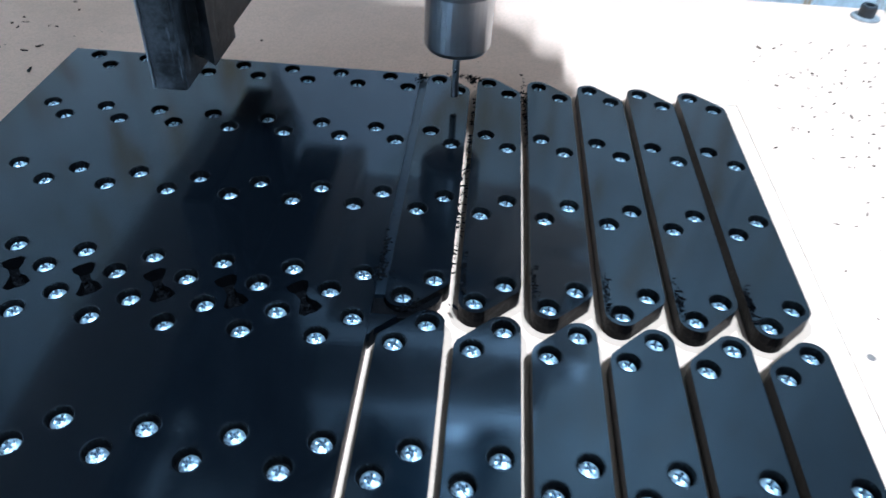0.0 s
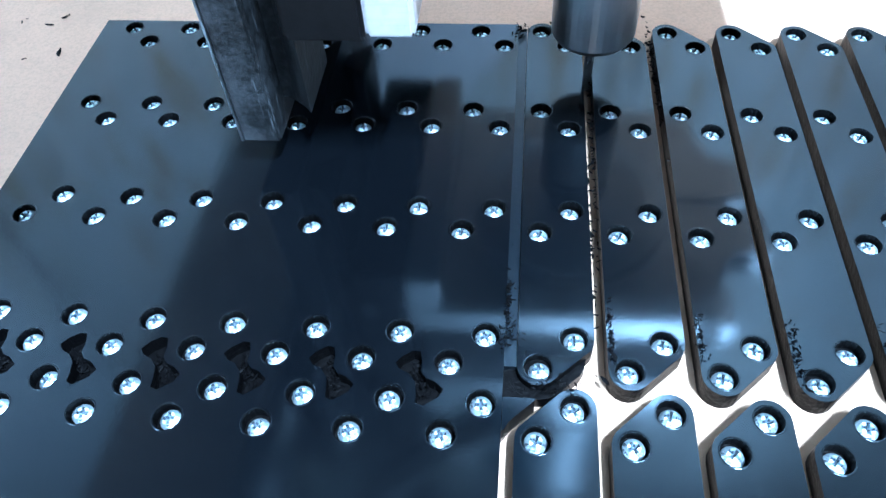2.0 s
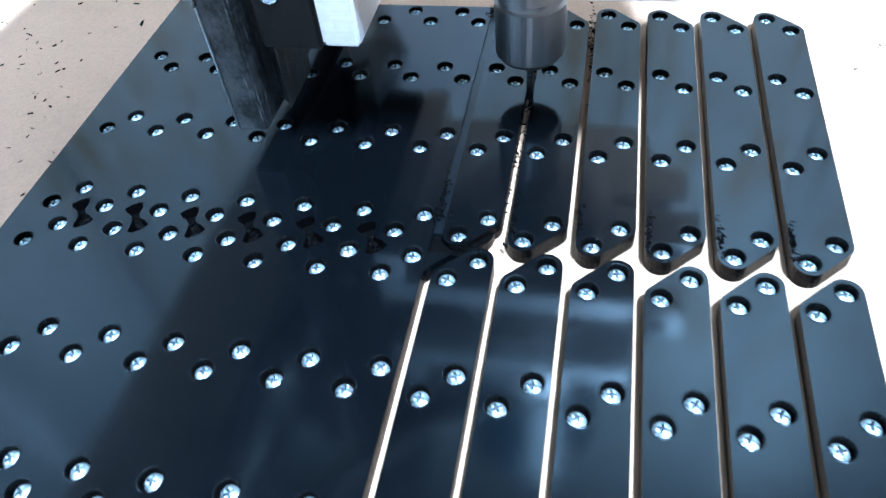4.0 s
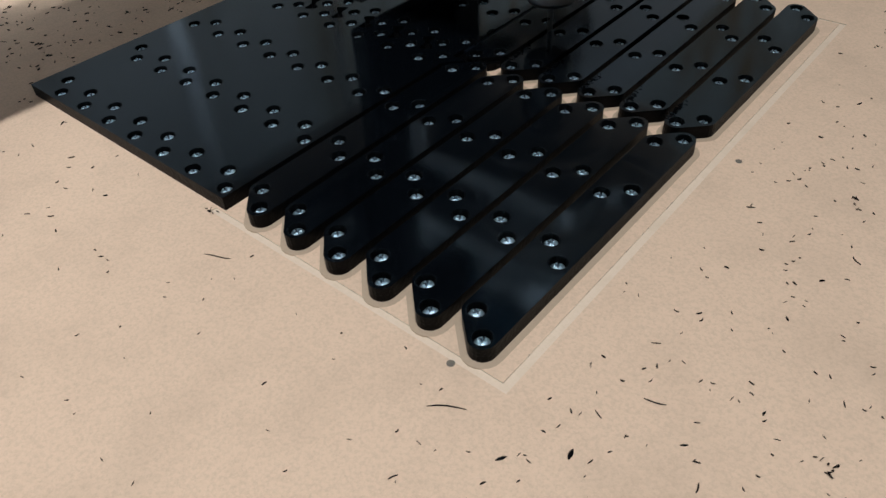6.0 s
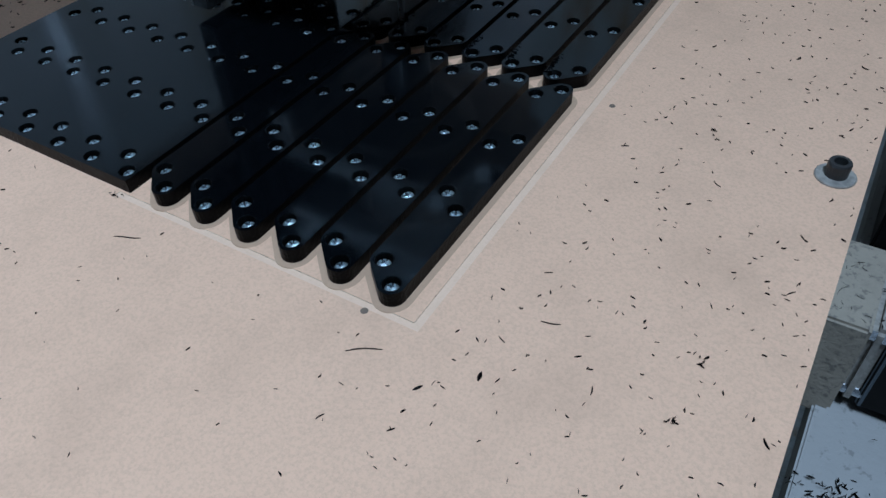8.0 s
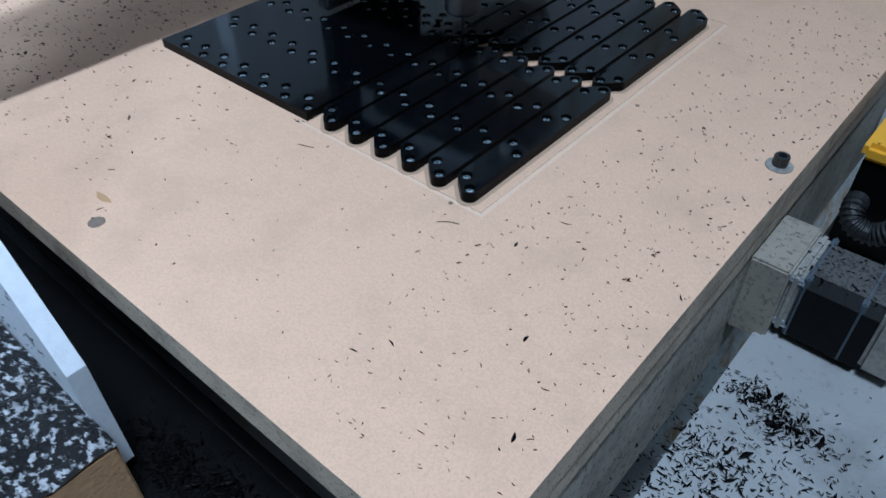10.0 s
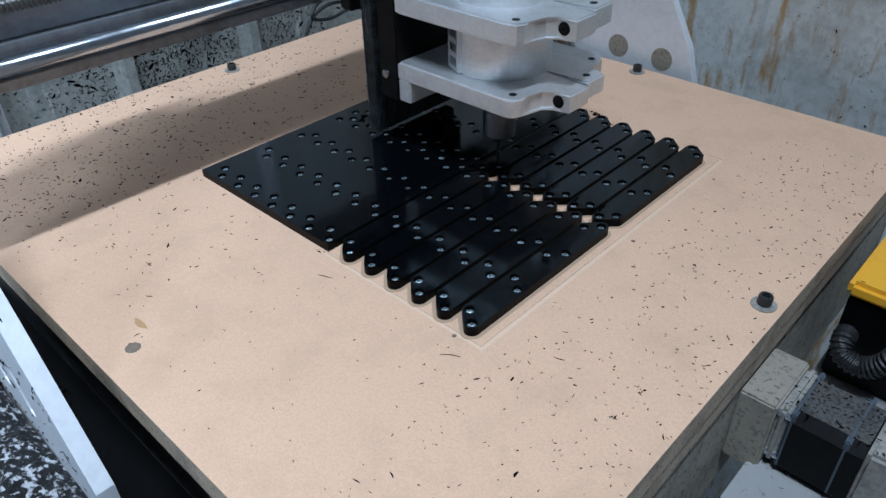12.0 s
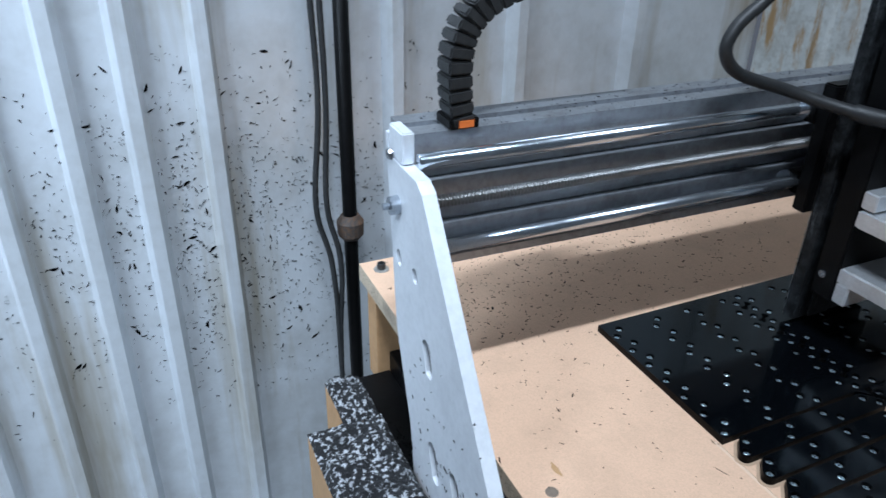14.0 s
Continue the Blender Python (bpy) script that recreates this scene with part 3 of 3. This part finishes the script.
# ---- right side: motor, yellow switch box, hose ----
STRAP = material("blue_grey_strap", (0.06, 0.08, 0.10), 0.45, 0, (300, 0.4), (50, 0.4), (600, 0.0003))
motor = tagged(empty("stepper_motor", (6.2, 5.98, -3.25)), "black stepper motor with silver end caps, dusted with chips", "motor")
part("mount_plate", box(-0.41, 0.66, -1.2, 1.2, -1.6, 1.05, 0.06), MOUNT_TAN, motor, "pale aluminium motor mount")
part("front_cap", box(0.67, 0.98, -1.08, 1.08, -1.05, 1.02, 0.10), DUSTY, motor)
part("body", prism([(-1.06, -1.05), (1.06, -1.05), (1.06, 0.72), (0.78, 1.0), (-0.78, 1.0), (-1.06, 0.72)], 0.99, 2.95, "x", bevel=0.03), BLACK_METAL, motor)
part("dust_film", box(1.02, 2.92, -0.76, 0.76, 0.99, 1.012), DUST, motor, "film of dark grey dust")
part("back_cap", box(2.96, 3.9, -1.08, 1.08, -1.05, 1.02, 0.12), DUSTY, motor, "dull silver end cap")
for x in (1.0, 2.4):
    part("strap", box(x, x + 0.16, -1.10, 1.10, -1.08, 1.05, 0.05), STRAP, motor, "blue-grey strap round the motor")
for y in (-0.85, 0.85):
    for z in (-0.8, 0.8):
        part("bolt", lathe([(0.10, -0.3), (0.12, -0.28), (0.12, 0.3)], 12, axis="x", at=(0.75, y * 1.12, z)), STEEL, motor)

switch_box = tagged(empty("switch_box", (6.62, 9.75, -4.4)), "black switch box with a bright yellow lid and round button", "switch box")
part("lid", box(0.0, 4.6, 0.0, 4.9, 3.05, 3.62, 0.16), YELLOW, switch_box, "yellow plastic lid")
part("housing", box(0.12, 4.48, 0.12, 4.78, -0.2, 3.04, 0.08), BLACK_METAL, switch_box)
part("button_collar", lathe([(0.95, 3.58), (0.95, 3.72), (0.8, 3.8)], 28, at=(2.2, 1.5, 0)), DARK_STEEL, switch_box, "grey ring round the button")
part("button", lathe([(0.6, 3.75), (0.62, 4.2), (0.5, 4.35)], 28, at=(2.2, 1.5, 0)), BLACK_RUBBER, switch_box)

hose_line = spline([(7.1, 10.3, -2.7), (7.08, 9.6, -2.78), (7.28, 9.25, -3.09), (7.86, 9.25, -3.21), (8.34, 9.25, -2.80), (8.74, 9.25, -2.05), (9.74, 9.2, -1.15)], 16)
hose = finish("hose", tube(hose_line, lambda i: 0.36 if i % 4 < 2 else 0.29, 14), BLACK_RUBBER, smooth=False)
tagged(hose, "black ribbed flexible conduit beside the switch box", "hose")

# ---- bench, floor, shed walls ----
bm = box(6.55, 16, -12.1, 22, -5.6, -4.6, 0.05)
bm = prism([(-14.4, -12.1), (6.5, -12.1), (6.5, -7.5), (-3.5, -7.5), (-3.5, -9.25), (-14.4, -9.25)], -7.2, -6.2, "z", bm)
tagged(finish("bench", bm, BENCH), "grey dusty bench top covered with chips", "bench", kind="structure")
tagged(finish("floor", box(-32, 100, -100, 26, -42, -40), BENCH), "grey concrete floor", "floor", kind="structure")
tagged(finish("ceiling", box(-32, 100, -100, 26, 96, 98), CEILING), "unseen pale ceiling added over the shed", "ceiling", kind="structure")


def ribbed_wall(name, ribs, a0, a1, axis, place, inward, label, deep=0.95, mat=None, top=96):
    """A sheet wall with folded ribs at the given stations."""
    prof = []
    for r in ribs:
        prof += [(r - 0.62, 0), (r - 0.30, deep), (r + 0.30, deep), (r + 0.62, 0)]
    prof = [(a0, 0)] + prof + [(a1, 0)]
    back = [(a1, -0.6), (a0, -0.6)]
    pts = [(a, place + inward * d) for a, d in prof + back]
    if axis == "x":
        pts = [(d, a) for a, d in pts]
    bm = prism(pts, -40, top, "z")
    return tagged(finish(name, bm, mat or (WALL_RUST if axis == "y" else WALL)), label, "wall", kind="structure")


ribbed_wall("wall_west", [-26, -22.4, -18.9, -15.9, -12.4, -2.6, 4.9, 13.0], -100, 23.4, "x", -30.2, 1, "ribbed galvanised sheet wall with stains and chips")
GRIMY = material("grimy_sheet", (0.30, 0.31, 0.29), 0.6, 0.2, (160, 0.6), (14, 0.7), (200, 0.0005), (0.10, 0.105, 0.095), streak=((0.55, 0.56, 0.55), (30, 30, 6), 0.8, 0.58, 0.64))
ribbed_wall("wall_west_lower", [4.9, 13.0], -1.6, 23.2, "x", -30.03, 1, "grimy lower sheet of the ribbed wall with peeling paint", mat=GRIMY, top=1.6)
ribbed_wall("wall_north", [-25, -17, -9.5, -2.2, 5.2, 12.5, 20, 27.5], -29.9, 100, "y", 23.5, -1, "ribbed sheet wall with rust streaks", 0.12)
tagged(finish("wall_east", box(100, 102, -100, 26, -40, 96), WALL), "plain sheet wall", "wall", kind="structure")
tagged(finish("wall_south", box(-32, 100, -102, -100, -40, 96), WALL), "plain sheet wall", "wall", kind="structure")

pole = tagged(empty("pipe", (-28.9, -5.75, 0)), "dark upright pipe with a rusty collar before the wall", "pipe")
part("pipe_run", lathe([(0.40, -40), (0.40, 30)], 18), BLACK_METAL, pole, smooth=True)
part("collar", lathe([(0.5, -2.6), (0.75, -2.3), (0.78, -1.5), (0.5, -1.1)], 18), RUSTY, pole, "rusty pipe collar")
for k in range(2):
    ln = spline([(-28.4, -7.0 - 0.5 * k, 14), (-28.4, -6.9 - 0.4 * k, 6), (-28.3, -7.2 - 0.6 * k, 0), (-28.2, -6.6 - 0.5 * k, -4), (-28.3, -6.9, -12), (-28.3, -7.0, -40)], 8)
    tagged(finish("cable", tube(ln, 0.16, 8), BLACK_RUBBER, smooth=True), "thin black cable hanging down the wall", "cable")



def heap(parent, x0, x1, y0, y1, z, h, seed):
    """An uneven drift of chips on a flat top."""
    bm = bmesh.new()
    nx, ny = int((x1 - x0) * 8), int((y1 - y0) * 8)
    grid = []
    for i in range(nx + 1):
        row = []
        for j in range(ny + 1):
            u, v = i / nx, j / ny
            edge = min(1, 0.25 + 6 * min(u, 1 - u, v, 1 - v))
            k = noise.fractal(Vector((u * nx * 0.12 + seed, v * ny * 0.12, 0)), 1.0, 2.0, 4) * 0.5 + 0.5
            row.append(bm.verts.new((x0 + (x1 - x0) * u, y0 + (y1 - y0) * v, z - 0.03 + (h * k + random.uniform(0, 0.12)) * edge)))
        grid.append(row)
    for i in range(nx):
        for j in range(ny):
            bm.faces.new((grid[i][j], grid[i + 1][j], grid[i + 1][j + 1], grid[i][j + 1]))
    return part("chip_drift", bm, DEBRIS, parent, "drift of black and white plastic chips")


for k, (x0, x1, y0, y1, top) in enumerate(((-14.5, -2.5, -12.2, -9.2, -3.0), (-17.1, -14.4, -10.75, -9.3, -2.9))):
    blk = tagged(empty("timber_block", (x0, y0, -6.2)), "raw timber block piled with black and white chips", "timber block", "timber blocks")
    part("block", box(0, x1 - x0, 0, y1 - y0, 0, top + 6.2, 0.05), WOOD_RAW, blk)
    heap(blk, -0.02, x1 - x0 + 0.02, -0.02, y1 - y0 + 0.02, top + 6.2, 0.8, k * 7)
drift = tagged(empty("chip_pile", (0, 0, -6.2)), "pile of plastic chips on the bench", "chip pile")
heap(drift, -3.4, 5, -9.1, -7.5, 0, 1.0, 21)

part("stain", prism([(-7.03 + 0.30 * math.cos(a) * (1 + 0.3 * math.sin(3 * a)), -5.95 + 0.10 * math.sin(a)) for a in [k * math.pi / 8 for k in range(16)]], BOARD - 0.02, BOARD + 0.003), WOOD_RAW, board, "small brown stain on the board")

# ---- loose chips ----
def chips(name, n, area, z, label, seed, size=(0.016, 0.046), lift=0.0):
    """Curled slivers of plastic strewn on a surface."""
    rnd = random.Random(seed)
    verts, faces = [], []
    for k in range(n):
        x, y = area(rnd)
        l = rnd.uniform(*size) * (2.4 if rnd.random() < 0.05 else 1)
        w, h = max(0.012, l * rnd.uniform(0.2, 0.8)), rnd.uniform(0.008, 0.03)
        zz = z + rnd.random() ** 2 * lift
        a, b = rnd.uniform(0, 6.28), rnd.uniform(-0.6, 0.6)
        pts = [(-l, 0), (-l * 0.3, b * l * 0.4), (l * 0.3, b * l * 0.4), (l, 0)]
        ca, sa = math.cos(a), math.sin(a)
        i0 = len(verts)
        for j, (px, py) in enumerate(pts):
            ww = w * (0.3 if j in (0, 3) else 1) * 0.5
            for dy, dz in ((-ww, 0), (ww, 0), (0, h)):
                qx, qy = px, py + dy
                verts.append(((x + qx * ca - qy * sa) * U, (y + qx * sa + qy * ca) * U, (zz + 0.004 + dz) * U))
        for j in range(3):
            o = i0 + 3 * j
            faces += [(o, o + 3, o + 5, o + 2), (o + 1, o + 2, o + 5, o + 4)]
        faces += [(i0, i0 + 2, i0 + 1), (i0 + 9, i0 + 10, i0 + 11)]
    me = bpy.data.meshes.new(name)
    me.from_pydata(verts, [], faces)
    me.materials.append(CHIP)
    return tagged(new(name, me), label, "chips", kind="stuff")


def right_area(r):
    return min(5.8, 0.9 + abs(r.gauss(0, 1)) * 0.1 + r.random() ** 0.8 * 4.9), r.uniform(-6.8, 17)


def back_area(r):
    return r.uniform(-21.9, -14) if r.random() < 0.75 else r.uniform(-21.9, -8), r.triangular(-7.2, 18, -5)


def front_area(r):
    return r.uniform(-18, 3.5), r.uniform(-7.3, -0.6)


def clumps(spots):
    def area(r):
        x, y, sx, sy = r.choice(spots)
        return r.gauss(x, sx), r.gauss(y, sy)
    return area


chips("chips_on_board", 560, right_area, BOARD, "scattered black plastic slivers on the tan board", 1)
chips("chips_on_board", 1150, back_area, BOARD, "scattered black plastic slivers behind the gantry", 2, (0.022, 0.065))
chips("chips_on_board", 130, front_area, BOARD, "few black plastic slivers on the tan board", 3)
chips("chips_on_board", 48, clumps([(4.55, 1.1, .06, .06), (3.06, 6.65, .05, .04), (3.2, 6.46, .07, .03), (4.49, -0.05, .04, .04), (4.55, 1.14, .05, .05), (-6.0, -0.42, .12, .05), (-9.4, -4.4, .06, .04)]), BOARD,
      "small clumps of black chips on the tan board", 4, (0.015, 0.04), 0.05)
chips("chips_on_sheet", 520, clumps([(-5.72, 7.15, .07, .16), (-5.75, 7.6, .02, .25), (-5.72, 13.0, .06, .08), (-4.72, 13.02, .05, .07), (-4.58, 7.2, .02, .2), (-3.58, 7.15, .03, .2), (-2.57, 7.1, .03, .22),
      (-1.57, 7.1, .03, .2), (-0.58, 7.1, .02, .15), (-5.2, 6.5, .12, .05), (-3.72, 12.4, .02, .4), (-4.9, 13.15, .2, .03)]), 0.0, "fuzz of black swarf along the cut edges", 5, (0.012, 0.036), 0.07)
chips("chips_in_slot", 170, clumps([(-4.66, 11.5, .012, .8), (-4.66, 9.5, .012, .9), (-4.74, 8.6, .012, .6), (-3.66, 11.8, .012, .6)]), -0.12, "black crumbs stuck along the open slot", 6, (0.015, 0.04), 0.1)
chips("chips_in_pockets", 420, clumps([(-0.70 - i, 6.53, .09, .13) for i in range(6, 12)]), -0.2, "black crumbs filling the milled pockets", 7, (0.02, 0.05), 0.1)


def wall_chips(n, seed, y0, y1, yc, top=-9, place=-30.17):
    """Flakes thrown against the ribbed wall."""
    ob = chips("chips_on_wall", n, lambda r: (r.triangular(top, 14, 0), r.triangular(y0, y1, yc)), 0, "black flakes stuck to the sheet wall", seed, (0.03, 0.10))
    ob.matrix_world = Matrix.Translation((place * U, 0, 0)) @ Matrix(((0, 0, 1, 0), (0, 1, 0, 0), (-1, 0, 0, 0), (0, 0, 0, 1)))
    return ob


wall_chips(2600, 8, -27, 4, -14)
wall_chips(7000, 12, -1.5, 23, 6, -4, -30.02)
specks = chips("chips_on_wall", 900, lambda r: (r.uniform(-12, 24), r.triangular(-6, 14, -1)), 0, "black flakes stuck to the rusty wall", 14, (0.015, 0.045))
specks.matrix_world = Matrix.Translation((0, 23.49 * U, 0)) @ Matrix(((1, 0, 0, 0), (0, 0, -1, 0), (0, 1, 0, 0), (0, 0, 0, 1)))
flakes = chips("chips_on_beam", 260, lambda r: (r.uniform(-14.3, -12.55), r.uniform(-8, 19)), 9.35, "black flakes on the gantry beam", 9)
flakes.parent = gantry
del flakes["category"]
fleck = chips("chips_on_plate", 90, lambda r: (r.uniform(-11.5, -4.5), r.triangular(-4.5, 4, -2)), 0, "black flakes on the end plate", 15, (0.03, 0.09))
fleck.matrix_world = Matrix.Translation((0, -9.292 * U, 0)) @ Matrix(((1, 0, 0, 0), (0, 0, -1, 0), (0, 1, 0, 0), (0, 0, 0, 1)))
fleck.parent = gantry
del fleck["category"]
chips("chips_in_gap", 1500, clumps([(-3.0, -8.2, .8, .4), (-12.5, -8.2, 1.6, .4), (-1.0, -8.0, .7, .4)]), -5.4, "black and brown chips in the dark gap", 16, (0.03, 0.09), 0.3)
chips("chips_on_motor", 160, lambda r: (r.uniform(6.0, 10.0), r.uniform(5.0, 6.95)), -2.22, "black flakes on the motor", 10, (0.02, 0.07))
chips("chips_on_bench", 1500, clumps([(7.6, 2.6, .5, .25), (8.6, 2.2, .6, .3), (7.4, 0.0, .6, .5), (8.5, 0.5, 1.0, 1.2), (6.9, -2.0, .4, 1.5), (9.5, -1.0, 1.5, 2.0)]), -4.6, "clumps of black chips on the pale bench", 18, (0.03, 0.08), 0.15)
chips("chips_on_lid", 60, lambda r: (r.uniform(6.8, 11.0), r.uniform(9.9, 14.4)), -0.78, "black flakes on the yellow lid", 11, (0.03, 0.07))


def sliver(x, y, length, turn, w=0.011):
    pts = [Vector((k * length / 4 - length / 2, 0.06 * length * math.sin(k * 0.9 + x), 0.012)) for k in range(5)]
    ob = finish("sliver", tube(pts, lambda i: w * (0.5 if i in (0, 4) else 1), 5), CHIP, (x, y, BOARD))
    ob.rotation_euler = (0, 0, radians(turn))
    return tagged(ob, "long thin black plastic sliver on the board", "plastic sliver", "long slivers")


for x, y, l, a in ((0.23, -1.1, 0.55, 35), (2.39, 0.7, 0.3, 20), (-4.86, -1.12, 0.5, 30), (0.37, -2.33, 0.14, 70), (1.33, -2.02, 0.12, 60), (3.4, -0.13, 0.15, 100), (-7.94, -5.16, 0.2, 30), (-6.66, -6.24, 0.18, 80)):
    sliver(x, y, l, a)
tangle = spline([(-23.2, 17.5, -1), (-23.0, 15.5, 0.6), (-23.3, 14.0, 0.9), (-23.1, 13.0, 0.2), (-23.4, 14.5, -0.3), (-23.2, 16.0, 0.2), (-23.3, 14.2, 0.5), (-23.2, 12.5, -0.8), (-23.2, 11, -6)], 8)
tagged(finish("cable", tube(tangle, 0.10, 8), BLACK_RUBBER, smooth=True), "looped black cable behind the board", "cable")


# ---- what moves: the cutter runs along its slots, and the gantry follows across ----
def motions():
    cut = [(0, -5.04, 12.0, 0.5), (0.25, -4.9, 12.5, 0.33), (0.5, -4.76, 12.85, 0.2), (0.8, -4.7, 12.68, 0.12), (1.0, -4.7, 12.5, 0.1), (2, -4.7, 11.86, 0.06), (4.3, -4.7, 10.2, 0.04),
           (4.5, -4.7, 10.0, 0.04), (6.5, -4.7, 8.4, 0.02), (8.5, -4.72, 7.0, 0), (9.2, -5.19, 6.53, 0), (9.7, -5.55, 6.5, 0), (10.1, -5.7, 6.7, 0), (10.5, -5.7, 6.95, 0),
           (11, -5.7, 7.3, 0), (12.5, -5.7, 8.35, 0), (14, -5.7, 9.4, 0)]
    walk(carriage, [(t, pose(x * U, y * U, (z + (0.38 if t < 0.4 else 0.2 if t < 5 else 0.12 if t < 7 else 0.0)) * U)) for t, x, y, z in cut])
    walk(router, [(t, pose(x * U, y * U, z * U)) for t, x, y, z in cut])
    for ob in (gantry, chain):
        walk(ob, [(t, pose((x + 5.7) * U, 0, 0, 0, 0, -1.1)) for t, x, y, z in cut])


motions()
